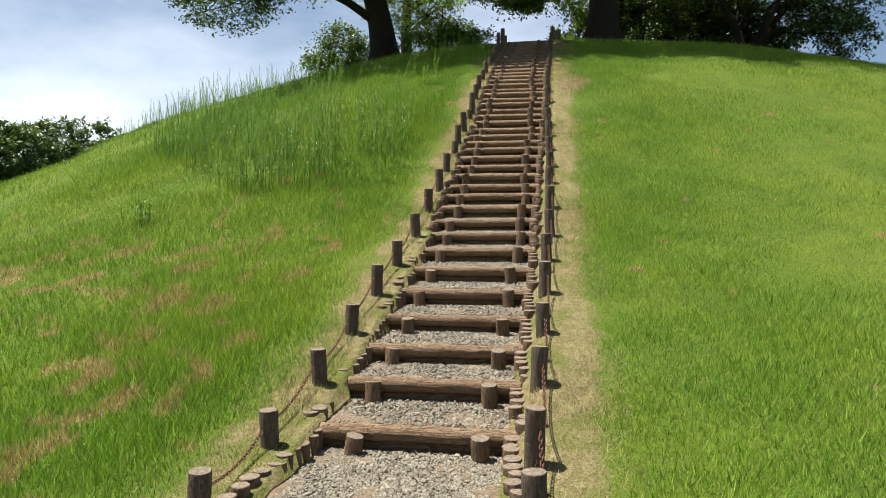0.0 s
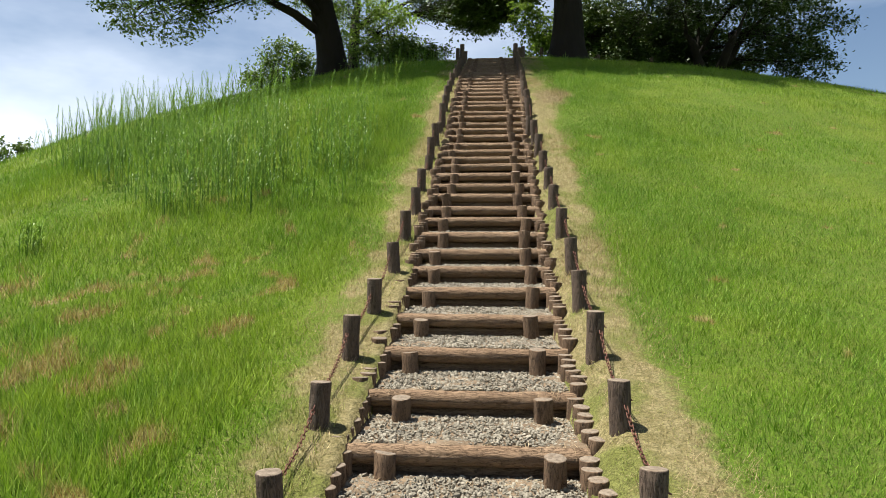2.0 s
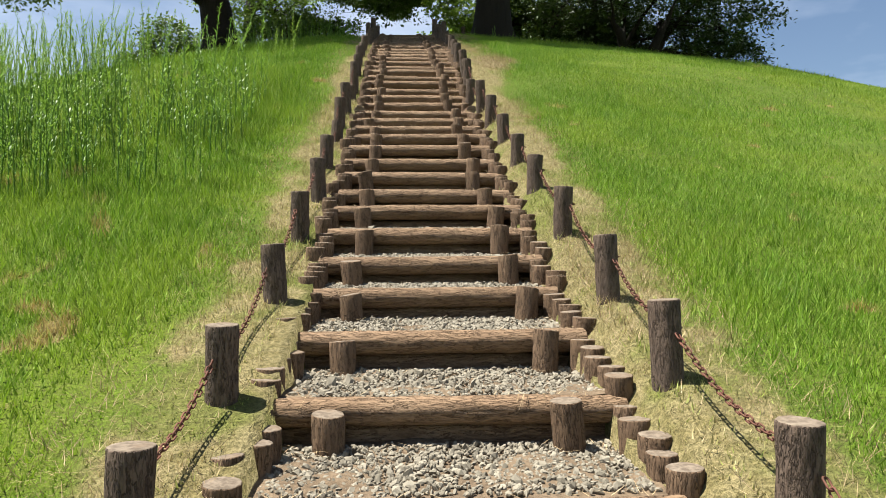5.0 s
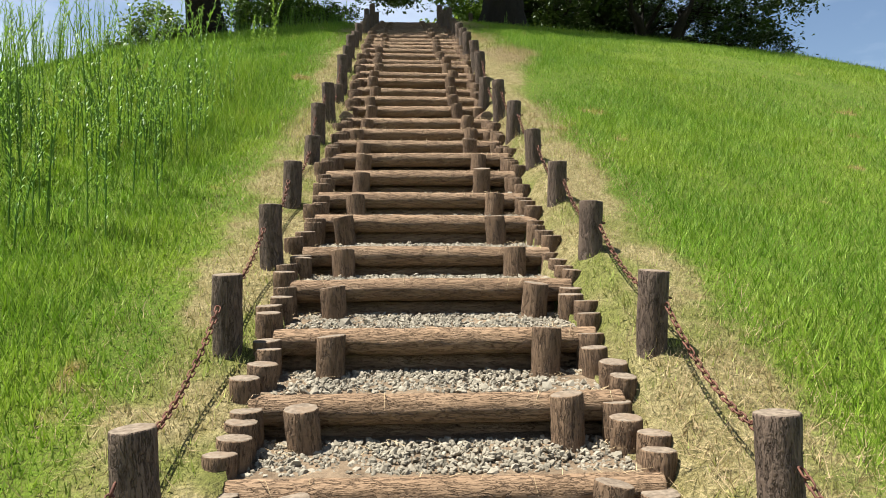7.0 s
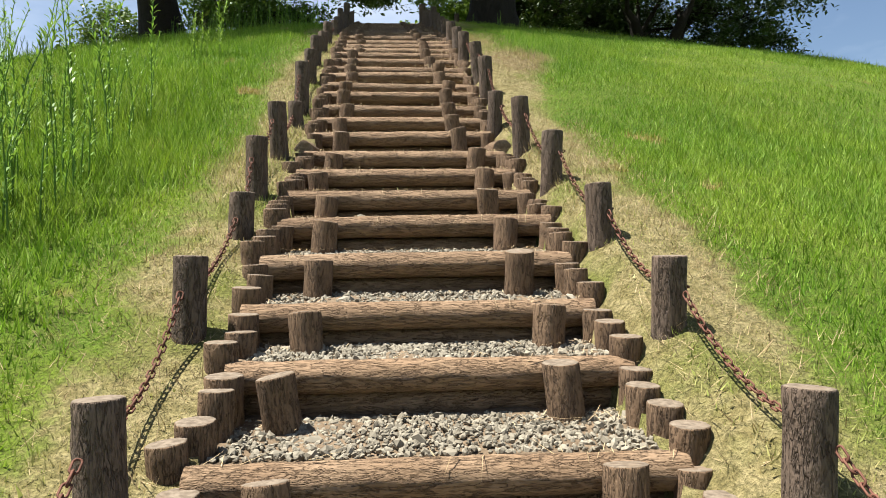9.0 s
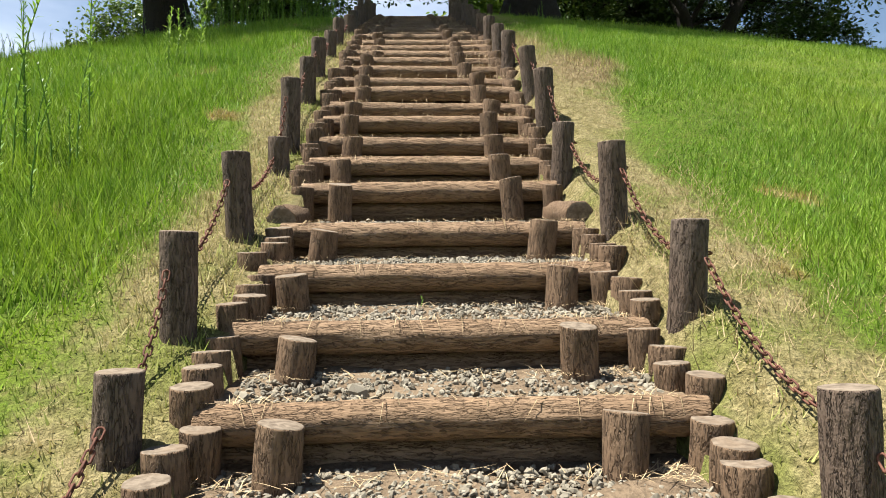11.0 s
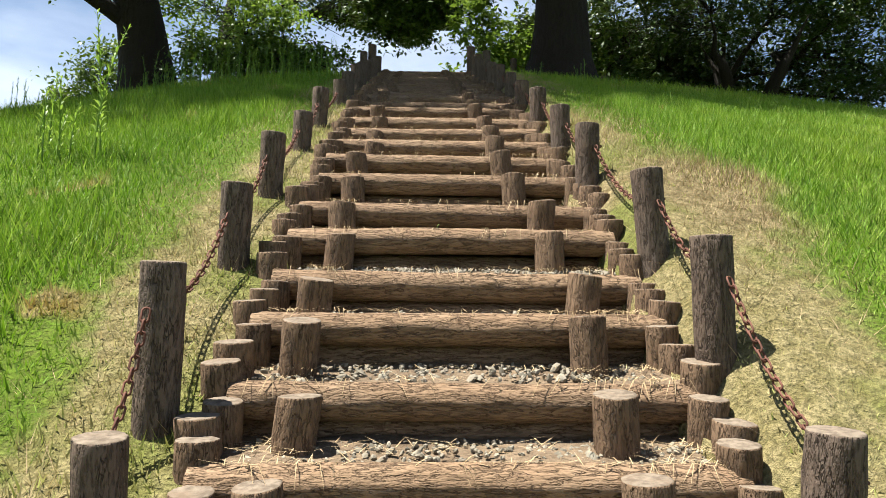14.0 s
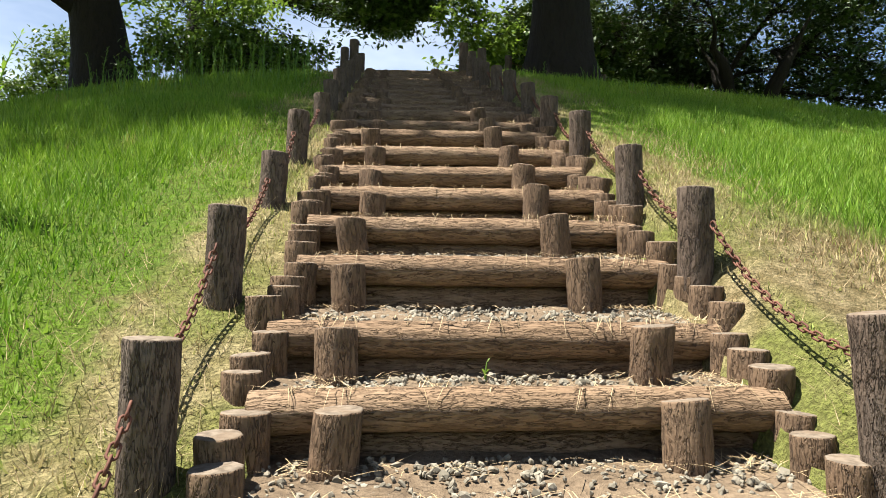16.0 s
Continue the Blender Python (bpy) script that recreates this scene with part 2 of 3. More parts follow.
def ground(x, y):
    """The height of the turf: a long round mound, whose near slope the stairs climb."""
    x, y = np.asarray(x, float), np.asarray(y, float)
    dx = np.where(x < -1, (x + 1) / 0.8, (x + 1) / 0.97)
    z = np.interp(44 - np.hypot(dx, y - 44), PROFILE[:, 0], PROFILE[:, 1])
    near = np.clip(1 - np.abs(x + 1) / 3.0, 0, 1)
    on = np.clip((y - 3.5) / 2, 0, 1) * np.clip((27 - y) / 2, 0, 1)
    rise = np.clip((x + 0.26) / 0.12, 0, 1)
    z = z + on * np.where(x < -1, (0.09 * np.clip((10.2 - y) / 1.2, 0, 1) - 0.01) * near - 0.02 * np.clip((x + 1.84) / 0.14, 0, 1), near * (0.16 * rise) - 0.05 * (1 - rise))
    z = z - 0.42 * np.exp(-((x + 9.5) / 3.6) ** 2 - ((y - 21.5) / 4.0) ** 2)   # the shoulder falls away
    return z + 0.018 * wobble(x, y, 1.9, 0.4) * on + 0.05 * wobble(x, y, 0.31, 1.1) * (1 - near)


def mesh_of(name, verts, faces, mats, smooth=True, slots=None):
    me = bpy.data.meshes.new(name)
    me.from_pydata([tuple(v) for v in verts], [], faces)
    for m in mats:
        me.materials.append(m)
    if slots is not None:
        me.polygons.foreach_set("material_index", slots)
    if smooth:
        me.polygons.foreach_set("use_smooth", [True] * len(me.polygons))
    me.update()
    return me


def tri_soup(name, verts, mat, corners=3):
    """A mesh of loose triangles or quads from an (n, corners, 3) array."""
    n = len(verts)
    me = bpy.data.meshes.new(name)
    me.vertices.add(n * corners)
    me.vertices.foreach_set("co", np.ascontiguousarray(verts, np.float32).ravel())
    me.loops.add(n * corners)
    me.loops.foreach_set("vertex_index", np.arange(n * corners, dtype=np.int32))
    me.polygons.add(n)
    me.polygons.foreach_set("loop_start", np.arange(n, dtype=np.int32) * corners)
    me.materials.append(mat)
    me.update(calc_edges=True)
    return me


def part(name, me, parent, m=None, label=""):
    ob = new(name, me)
    ob.parent = parent
    if m is not None:
        ob.matrix_basis = m
    return tagged(ob, label)


def tube(points, radii, sides=8):
    """Vertices and quads of a tapered tube along a line of points."""
    v, f = [], []
    pts = [Vector(p) for p in points]
    for i, p in enumerate(pts):
        d = (pts[min(i + 1, len(pts) - 1)] - pts[max(i - 1, 0)]).normalized()
        a = d.orthogonal().normalized() if abs(d.z) > 0.9 else d.cross(Vector((0, 0, 1))).normalized()
        b = d.cross(a)
        for k in range(sides):
            w = 2 * math.pi * k / sides
            v.append(p + radii[i] * (math.cos(w) * a + math.sin(w) * b))
        if i:
            for k in range(sides):
                q, r = (i - 1) * sides, i * sides
                f.append((q + k, q + (k + 1) % sides, r + (k + 1) % sides, r + k))
    return v, f


class Bag:
    """Vertices and faces gathered into one mesh."""

    def __init__(self):
        self.v, self.f = [], []

    def add(self, vf):
        n = len(self.v)
        self.v += vf[0]
        self.f += [tuple(i + n for i in q) for q in vf[1]]


def round_wood(name, r, length, seed, axis, side, grooves=0.07, sides=28, rings=9, bend=0.0):
    """A cut round of wood with grooved bark, worn rims and uneven sawn ends; it starts at 0 and runs along the axis."""
    v, f, slots = [], [], []
    rim = 0.09 * r
    levels = [0.0, rim * 0.4] + [length * k / (rings + 1) for k in range(1, rings + 1)] + [length - rim * 1.2, length - rim * 0.3, length]
    shrink = [0.93, 0.99] + [1.0] * rings + [1.0, 0.975, 0.90]
    tip = Vector((noise.noise((seed, 1, 2)), noise.noise((seed, 5, 2)), 0)) * 0.25
    for i, (z, s) in enumerate(zip(levels, shrink)):
        for k in range(sides):
            a = 2 * math.pi * k / sides
            c, d = math.cos(a), math.sin(a)
            g = noise.noise((c * 4.5 + seed * 7.1, d * 4.5, z / r * 0.35 + seed)) + 0.6 * noise.noise((c * 10 + seed, d * 10, z / r * 0.6))
            out = noise.noise((c * 0.9 + seed * 3.3, d * 0.9, z * 1.3)) * 0.05
            rr = r * s * (1 + grooves * g + out)
            off = bend * math.sin(math.pi * z / length)
            top = (tip.x * c + tip.y * d) * r * (z / length) ** 8
            v.append(Vector((rr * c + off, rr * d, z + top)))
        if i:
            q, p = (i - 1) * sides, i * sides
            for k in range(sides):
                f.append((q + k, q + (k + 1) % sides, p + (k + 1) % sides, p + k))
                slots.append(1 if i == len(levels) - 1 else 0)
    # ends: an inner ring and a middle, a little uneven
    for end, flip in ((len(levels) - 1, False), (0, True)):
        base = end * sides
        z = levels[end]
        inner = len(v)
        for k in range(sides):
            o = v[base + k]
            v.append(Vector((o.x * 0.5, o.y * 0.5, z + (o.z - z) * 0.5 + r * 0.05 * noise.noise((k * 0.7, seed, z)))))
        hub = len(v)
        v.append(Vector((0, 0, z + r * 0.02)))
        for k in range(sides):
            j = (k + 1) % sides
            q = (base + k, base + j, inner + j, inner + k)
            t3 = (inner + k, inner + j, hub)
            f += [q[::-1], t3[::-1]] if flip else [q, t3]
            slots += [1, 1]
    if axis == "x":
        v = [Vector((p.z, p.x, p.y)) for p in v]
    me = mesh_of(name, v, f, [side, CUT], True, slots)
    return me


# ---------------------------------------------------------------- ground
def spaced(stops):
    out = []
    for (a, b, s) in stops:
        out += list(np.arange(a, b - 1e-6, s))
    return np.array(out + [stops[-1][1]])


gx = spaced([(-900, -100, 80), (-100, -40, 6), (-40, -12, 1), (-12, -3.5, 0.25), (-3.5, -1.70, 0.09), (-1.70, -1.60, 0.05), (-1.60, -0.37, 0.205),
             (-0.37, -0.27, 0.05), (-0.27, 2, 0.09), (2, 12, 0.25), (12, 40, 1), (40, 100, 6), (100, 900, 80)])
gy = spaced([(-900, -100, 80), (-100, -20, 8), (-20, -4, 0.8), (-4, 3, 0.25), (3, 22, 0.1), (22, 30, 0.2), (30, 60, 1), (60, 120, 6), (120, 900, 78)])
X, Y = np.meshgrid(gx, gy)
Z = ground(X, Y)
trench = (X > -1.63) & (X < -0.34) & (Y < 26.2) & (Y > -6)
Z = np.where(trench, Z - 0.32, Z)
nx = len(gx)
gv = np.stack([X, Y, Z], -1).reshape(-1, 3)
gf = [(j * nx + i, j * nx + i + 1, (j + 1) * nx + i + 1, (j + 1) * nx + i) for j in range(len(gy) - 1) for i in range(nx - 1)]
tagged(new("ground", mesh_of("ground", gv.tolist(), gf, [TURF])), "grassy round mound with dry straw verges beside the stairs", "ground", kind="structure")


# ---------------------------------------------------------------- stairs
rng = np.random.default_rng(7)
logs = [round_wood("log", 0.056, 1.39, 3.7 + k, "x", LOG, 0.085, 28, 60, 0.004 * (k - 2)) for k in range(5)]
pegs = [round_wood("peg", 0.061, 0.40, 11.3 + k, "z", STAKE, 0.07, 26, 8) for k in range(5)]
stakes = [round_wood("stake", 0.057, 0.42, 23.1 + k, "z", STAKE, 0.085, 26, 8) for k in range(8)]


def gravel_tread(y0, y1, z0, z1):
    xs, ys = np.linspace(PATH_L, PATH_R, 34), np.linspace(y0, y1, max(4, int((y1 - y0) / 0.045)))
    a, b = np.meshgrid(xs, ys)
    c = z0 + (z1 - z0) * (b - y0) / (y1 - y0) + 0.010 * wobble(a, b, 9.0, y0) + 0.006 * wobble(a, b, 23.0, y0)
    c += 0.03 * np.clip(np.abs(a - MID) / 0.65 - 0.75, 0, 1)
    n = len(xs)
    f = [(j * n + i, j * n + i + 1, (j + 1) * n + i + 1, (j + 1) * n + i) for j in range(len(ys) - 1) for i in range(n - 1)]
    me = mesh_of("path_tread", np.stack([a, b, c], -1).reshape(-1, 3).tolist(), f, [GRAVEL_BED])
    return tagged(new("path_tread", me), "trodden earth tread strewn with grey gravel", "path", "stair treads", "structure")


def log_step(k, y, z):
    """Two round logs laid one on the other as a riser, held by two pegs driven in before them."""
    th = tagged(new("log_step"), "brown bark-covered log riser held by two round pegs", "step", "log steps of the stairs")
    th.matrix_basis = pose(0, y, z)
    tilt, slip = rng.uniform(-0.7, 0.7), rng.uniform(-0.015, 0.015)
    part("upper_log", logs[k % 5], th, pose(-1.665 + slip, 0, -0.056 + 0.0, rng.uniform(0, 360), tilt * 0.6, tilt))
    part("lower_log", logs[(k + 2) % 5], th, pose(-1.665, 0.074, -0.158, rng.uniform(0, 360), 0, -tilt * 0.5), "shaded lower log stained with soil")
    x_left = float(np.interp(y, [12.6, 13.4, 14.3, 14.9, 15.9, 16.2, 16.6, 17.4], [-1.415, -1.48, -1.51, -1.455, -1.505, -1.505, -1.46, -1.44]))
    x_right = float(np.interp(y, [11.5, 12.5, 13.9, 16.5, 17.5, 18.3], [-0.495, -0.54, -0.52, -0.555, -0.615, -0.635]))
    for x, low in ((x_left, 0.028), (x_right, 0.0)):
        h = rng.uniform(-0.015, 0.012) - low
        m = pose(x + rng.uniform(-0.01, 0.01), -0.118, h - 0.40, rng.uniform(-7, -1), rng.uniform(-6, 6), rng.uniform(0, 360))
        part("peg", pegs[rng.integers(5)], th, m)
    return th


gravel_tread(-6.0, STEPS[0][0], 0.0 - 0.04, STEPS[0][1] - 0.17)
for k, (y, z) in enumerate(STEPS):
    log_step(k, y, z)
    y2, z2 = STEPS[k + 1] if k + 1 < len(STEPS) else (y + 0.9, z + 0.17)
    gravel_tread(y + 0.02, y2 + 0.03, z - 0.022, min(z2 - 0.165, z + 0.02))

# a close row of short stakes down each side, stepping with the treads
stake_group = "short edging stakes along the stairs"
line = [(3.0, 0.02)] + STEPS
far_rows = Bag()
for (ya, za), (yb, zb) in zip(line[:-1], line[1:]):
    landing = abs(yb - 14.93) < 0.01
    count = max(3, round((yb - ya) / 0.122))
    for x, s in ((-1.655, -1), (-0.295, 1)):
        for j in range(count):
            if landing and j > 0:
                continue
            u = (j + 0.35) / count
            top = zb - 0.022 - (zb - za) * u * 0.68 + rng.uniform(-0.012, 0.012)
            yy = yb - 0.03 - (yb - ya) * u
            m = pose(x + s * (0.012 * j) + rng.uniform(-0.012, 0.012), yy, top - 0.42, rng.uniform(-3, 3), rng.uniform(-4, 4), rng.uniform(0, 360))
            if yy > 20.3:               # the shaded rows near the crest
                src = stakes[rng.integers(8)]
                far_rows.add(([m @ q.co for q in src.vertices], [tuple(p.vertices) for p in src.polygons]))
                continue
            ob = new("edging_stake", stakes[rng.integers(8)])
            ob.matrix_basis = m @ Matrix.Diagonal((*([rng.uniform(0.9, 1.06)] * 2), 1, 1))
            tagged(ob, "short round bark-covered edging stake with a sawn top", "stake", stake_group)
tagged(new("edging_stakes", mesh_of("edging_stakes", far_rows.v, far_rows.f, [STAKE])), "rows of short edging stakes in the shade near the crest", "stakes", kind="stuff")
lying = [round_wood("edging_log", 0.072, 0.46, 51.3 + k, "x", STAKE, 0.11, 26, 14) for k in range(2)]
for k, (x, y, turn) in enumerate(((-1.68, 14.36, 89), (-0.27, 14.42, 94))):
    ob = tagged(new("edging_log", lying[k]), "short weathered log lying as edging beside the wide tread", "log")
    ob.matrix_basis = pose(x, y, 3.55 if k == 0 else 3.57, 0, -4, turn)

# ---------------------------------------------------------------- posts and chains
POSTS_L = [(3.47, 0.28), (4.39, 0.37), (5.34, 0.61), (6.27, 0.86), (7.27, 1.17), (8.12, 1.41), (9.13, 1.74), (10.18, 2.12), (11.05, 2.465), (11.96, 2.81),
           (12.83, 3.12), (13.37, 3.485), (14.15, 3.845), (15.12, 4.06), (15.45, 4.47), (16.25, 4.805), (17.00, 5.165), (17.93, 5.50), (18.70, 5.865),
           (19.75, 6.235), (20.48, 6.53)]
POSTS_R = [(3.40, 0.39), (4.27, 0.48), (5.30, 0.68), (6.20, 0.91), (7.20, 1.22), (8.15, 1.49), (9.04, 1.78), (10.00, 2.135), (10.90, 2.475), (11.73, 2.79),
           (12.48, 3.12), (13.32, 3.51), (14.13, 3.885), (14.95, 4.11), (15.60, 4.57), (16.18, 4.87), (17.12, 5.265), (17.84, 5.545), (18.76, 5.915),
           (19.60, 6.215), (20.45, 6.54)]
while POSTS_L[-1][0] < 25.2:
    y = POSTS_L[-1][0] + 0.86
    POSTS_L.append((y, float(np.interp(y, PROFILE[:, 0], PROFILE[:, 1])) + 0.27))
while POSTS_R[-1][0] < 25.2:
    y = POSTS_R[-1][0] + 0.88
    POSTS_R.append((y, float(np.interp(y, PROFILE[:, 0], PROFILE[:, 1])) + 0.30))
post_meshes = [round_wood("post", 0.060, 0.75, 71.9 + k, "z", POST, 0.085, 30, 14) for k in range(7)]


def link_mesh():
    """One oval link of the chain, 44 mm long, lying along x."""
    pts = []
    for k in range(10):
        a = 2 * math.pi * k / 10
        pts.append(Vector((0.0105 * math.cos(a) + (0.0095 if math.cos(a) > 0 else -0.0095), 0.0105 * math.sin(a), 0)))
    v, f = [], []
    for k, p in enumerate(pts):
        out = Vector((math.cos(2 * math.pi * k / 10), math.sin(2 * math.pi * k / 10), 0))
        for j in range(5):
            w = 2 * math.pi * j / 5
            v.append(p + 0.0034 * (math.cos(w) * out + math.sin(w) * Vector((0, 0, 1))))
    for k in range(10):
        for j in range(5):
            f.append((k * 5 + j, ((k + 1) % 10) * 5 + j, ((k + 1) % 10) * 5 + (j + 1) % 5, k * 5 + (j + 1) % 5))
    return v, f


LINK = link_mesh()


def chain(a, b, slack):
    """A rusty chain of separate links hanging from a to b."""
    a, b = Vector(a), Vector(b)
    n = 60
    pts = []
    for k in range(n + 1):
        u = k / n
        p = a.lerp(b, u)
        p.z -= slack * 4 * u * (1 - u)
        low = float(ground(p.x, p.y)) + 0.012
        p.z = max(p.z, low)
        pts.append(p)
    run = [0.0]
    for p, q in zip(pts, pts[1:]):
        run.append(run[-1] + (q - p).length)
    bag = Bag()
    count = max(3, int(run[-1] / 0.0315))
    for k in range(count):
        s = run[-1] * (k + 0.5) / count
        i = min(max(1, int(np.searchsorted(run, s))), n)
        p = pts[i - 1].lerp(pts[i], (s - run[i - 1]) / max(run[i] - run[i - 1], 1e-6))
        d = (pts[i] - pts[i - 1]).normalized()
        m = Matrix.Translation(p) @ d.to_track_quat("X", "Z").to_matrix().to_4x4() @ pose(0, 0, 0, 90 * (k % 2) + 20)
        bag.add(([m @ q for q in LINK[0]], LINK[1]))
    me = mesh_of("chain", bag.v, bag.f, [RUST])
    return tagged(new("chain", me), "rusty red iron chain sagging between two posts", "chain", "chains between the posts")


for x, row in ((-1.825, POSTS_L), (-0.115, POSTS_R)):
    spots = []
    for k, (y, z) in enumerate(row):
        px = x + rng.uniform(-0.015, 0.015) - (0.12 * min(1, max(0, (y - 11.5) / 4.0)) if x > -1 else 0)
        lean_x, lean_y = rng.uniform(-3, 3), rng.uniform(-3, 3)
        if x > -1 and abs(y - 16.18) < 0.1:
            lean_y = -5
        ob = tagged(new("chain_post", post_meshes[rng.integers(7)]), "dark bark-covered round wooden post holding a chain", "post", "chain posts beside the stairs")
        ob.matrix_basis = pose(px, y, z, lean_x, lean_y) @ pose(0, 0, -0.75, 0, 0, 90 * rng.integers(4))
        spots.append((px, y, z))
    for (xa, ya, za), (xb, yb, zb) in zip(spots, spots[1:]):
        s = 0.068 if x > -1 else -0.05
        chain((xa + s, ya + 0.01, za - 0.11), (xb + s * 0.4, yb - 0.065, zb - 0.13), rng.uniform(0.07, 0.13))

# the pair of taller posts at the head of the stairs and the low fence along the crest
tall_posts = [round_wood("tall_post", 0.075, 1.1, 91.7 + k, "z", POST, 0.085, 30, 18) for k in range(3)]
for x, y, z, s in ((-1.98, 26.3, 8.80, 1), (-0.20, 26.3, 8.80, 1), (-2.12, 26.15, 8.62, 0.9), (-0.08, 26.1, 8.60, 0.9), (0.02, 25.6, 8.50, 0.9)):
    ob = tagged(new("head_post", tall_posts[rng.integers(3)]), "tall dark round wooden post at the head of the stairs", "post")
    ob.matrix_basis = pose(x, y, z, 0, rng.uniform(-2, 2)) @ pose(0, 0, -1.1) @ Matrix.Diagonal((s, s, 1, 1))
fence_spots = [(-4.9, 28.6), (-3.0, 28.0), (0.75, 27.6), (2.9, 28.9), (4.9, 29.3)]
for k, (x, y) in enumerate(fence_spots):
    zt = float(ground(x, y)) + 0.55
    ob = tagged(new("fence_post", tall_posts[k % 3]), "dark wooden fence post on the crest of the mound", "post", "fence posts on the crest")
    ob.matrix_basis = pose(x, y, zt - 1.1) @ Matrix.Diagonal((0.85, 0.85, 1, 1))
for a, b in ((0, 1), (2, 3), (3, 4)):
    (xa, ya), (xb, yb) = fence_spots[a], fence_spots[b]
    chain((xa, ya, float(ground(xa, ya)) + 0.45), (xb, yb, float(ground(xb, yb)) + 0.45), 0.12)


# ---------------------------------------------------------------- trees
def leaves(points, size, rg, name, mat, droop=0.25, narrow=0.5):
    """A mesh of pointed, folded leaves, one at each point."""
    n = len(points)
    d = rg.normal(size=(n, 3))
    d[:, 2] = d[:, 2] * 0.6 - droop
    d /= np.linalg.norm(d, axis=1)[:, None]
    up = rg.normal(size=(n, 3)) * 0.55 + [0, 0, 1]
    s = np.cross(d, up)
    s /= np.linalg.norm(s, axis=1)[:, None] + 1e-9
    nn = np.cross(s, d)
    L = (size * rg.uniform(0.6, 1.3, n))[:, None]
    w = L * narrow * 0.5
    base, tip = points, points + d * L
    mid = points + d * L * 0.45
    l, r = mid + s * w + nn * w * 0.35, mid - s * w + nn * w * 0.35
    return tri_soup(name, np.stack([base, r, tip, l], 1), mat, 4)


def tree(label, base, radius, fork, clumps, leaf_mat, leaf_size, seed, trunk_lean=(0, 0), stems=1, density=1.0, limb=0.5, category="tree", name="tree"):
    """A tapered, rooted trunk whose limbs reach into clumps (x, y, z, rx, ry, rz, leaves) of twigs with single leaves."""
    rg = np.random.default_rng(seed)
    bx, by = base
    bz = float(ground(bx, by)) - 0.15
    th = tagged(new(name), label, category)
    th.matrix_basis = pose(bx, by, bz)
    bag, twigs, spots = Bag(), Bag(), []
    org = np.array([bx, by, bz])
    forks = []
    for s in range(stems):
        a = 2 * math.pi * s / stems + seed
        off = Vector((math.cos(a), math.sin(a), 0)) * radius * (0.9 if stems > 1 else 0)
        out = Vector((trunk_lean[0], trunk_lean[1], 0)) + off * (2.2 if stems > 1 else 0)
        r0 = radius * (0.6 if stems > 1 else 1)
        pts, rad = [], []
        for k in range(9):
            u = k / 8
            wig = Vector((noise.noise((u * 2, seed + s, 0)), noise.noise((u * 2, seed + s, 9)), 0)) * radius * 0.5 * u
            pts.append(off * 0.6 + out * u ** 1.3 + wig + Vector((0, 0, fork * u)))
            rad.append(r0 * (1 + 0.55 * math.exp(-u * 9)) * (1 - 0.30 * u))
        ext = [pts[-1] + (pts[-1] - pts[-2]) * (1.0 * j) + Vector((noise.noise((j, seed + s, 3)), noise.noise((j, seed + s, 5)), 0)) * 0.4 for j in (1, 2.4, 4, 6)]
        bag.add(tube(pts + ext, rad + [rad[-1] * q for q in (0.8, 0.55, 0.3, 0.05)], 18))
        forks.append((pts, rad))
    for (cx, cy, cz, rx, ry, rz, count) in clumps:
        c = Vector((cx - bx, cy - by, cz - bz))
        pts, rad = forks[int(rg.integers(len(forks)))]
        top = 8 if c.z > fork else max(3, int(8 * max(0.3, (c.z - 1.0) / fork)))
        start, r0 = pts[top], rad[top] * limb * min(1.0, 0.45 + 0.14 * max(rx, ry))
        mid = start.lerp(c, 0.5) + Vector((rg.normal() * 0.4, rg.normal() * 0.4, 0.12 * (c - start).length))
        path = [start, start.lerp(mid, 0.5) + Vector((0, 0, 0.15)), mid, mid.lerp(c, 0.55), c]
        bag.add(tube(path, [r0, r0 * 0.8, r0 * 0.6, r0 * 0.42, r0 * 0.25], 9))
        anchors = max(6, int(count / 42))
        for k in range(anchors):
            d = rg.normal(size=3)
            d /= np.linalg.norm(d)
            u = rg.uniform(0.25, 1.0) ** 0.5
            q = c + Vector((d[0] * rx * u, d[1] * ry * u, d[2] * rz * u))
            s0 = path[int(rg.integers(2, 5))]
            m1 = s0.lerp(q, 0.5) + Vector((rg.normal(), rg.normal(), rg.normal())) * 0.18
            w = max(0.012, r0 * 0.12)
            bag.add(tube([s0, m1, q], [w, w * 0.6, w * 0.22], 5))
            m = int(1.7 * count / anchors * rg.uniform(0.5, 1.5) * density)
            spread = 0.16 + 0.10 * min(rx, rz)
            for e in range(3):          # each spray has twigs of its own, along which the leaves sit
                e2 = Vector((rg.normal(), rg.normal(), rg.normal() * 0.6 - 0.25)) * spread * 1.5
                bag.add(tube([q, q + e2], [w * 0.25, w * 0.10], 3))
                uu = rg.uniform(0.0, 1.15, m // 3)[:, None]
                spots.append(np.array(q) + uu * np.array(e2) + rg.normal(size=(m // 3, 3)) * spread * [0.5, 0.5, 0.35])
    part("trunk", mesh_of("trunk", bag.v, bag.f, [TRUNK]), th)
    part("crown", leaves(np.concatenate(spots), leaf_size, rg, "crown", leaf_mat), th)
    return th


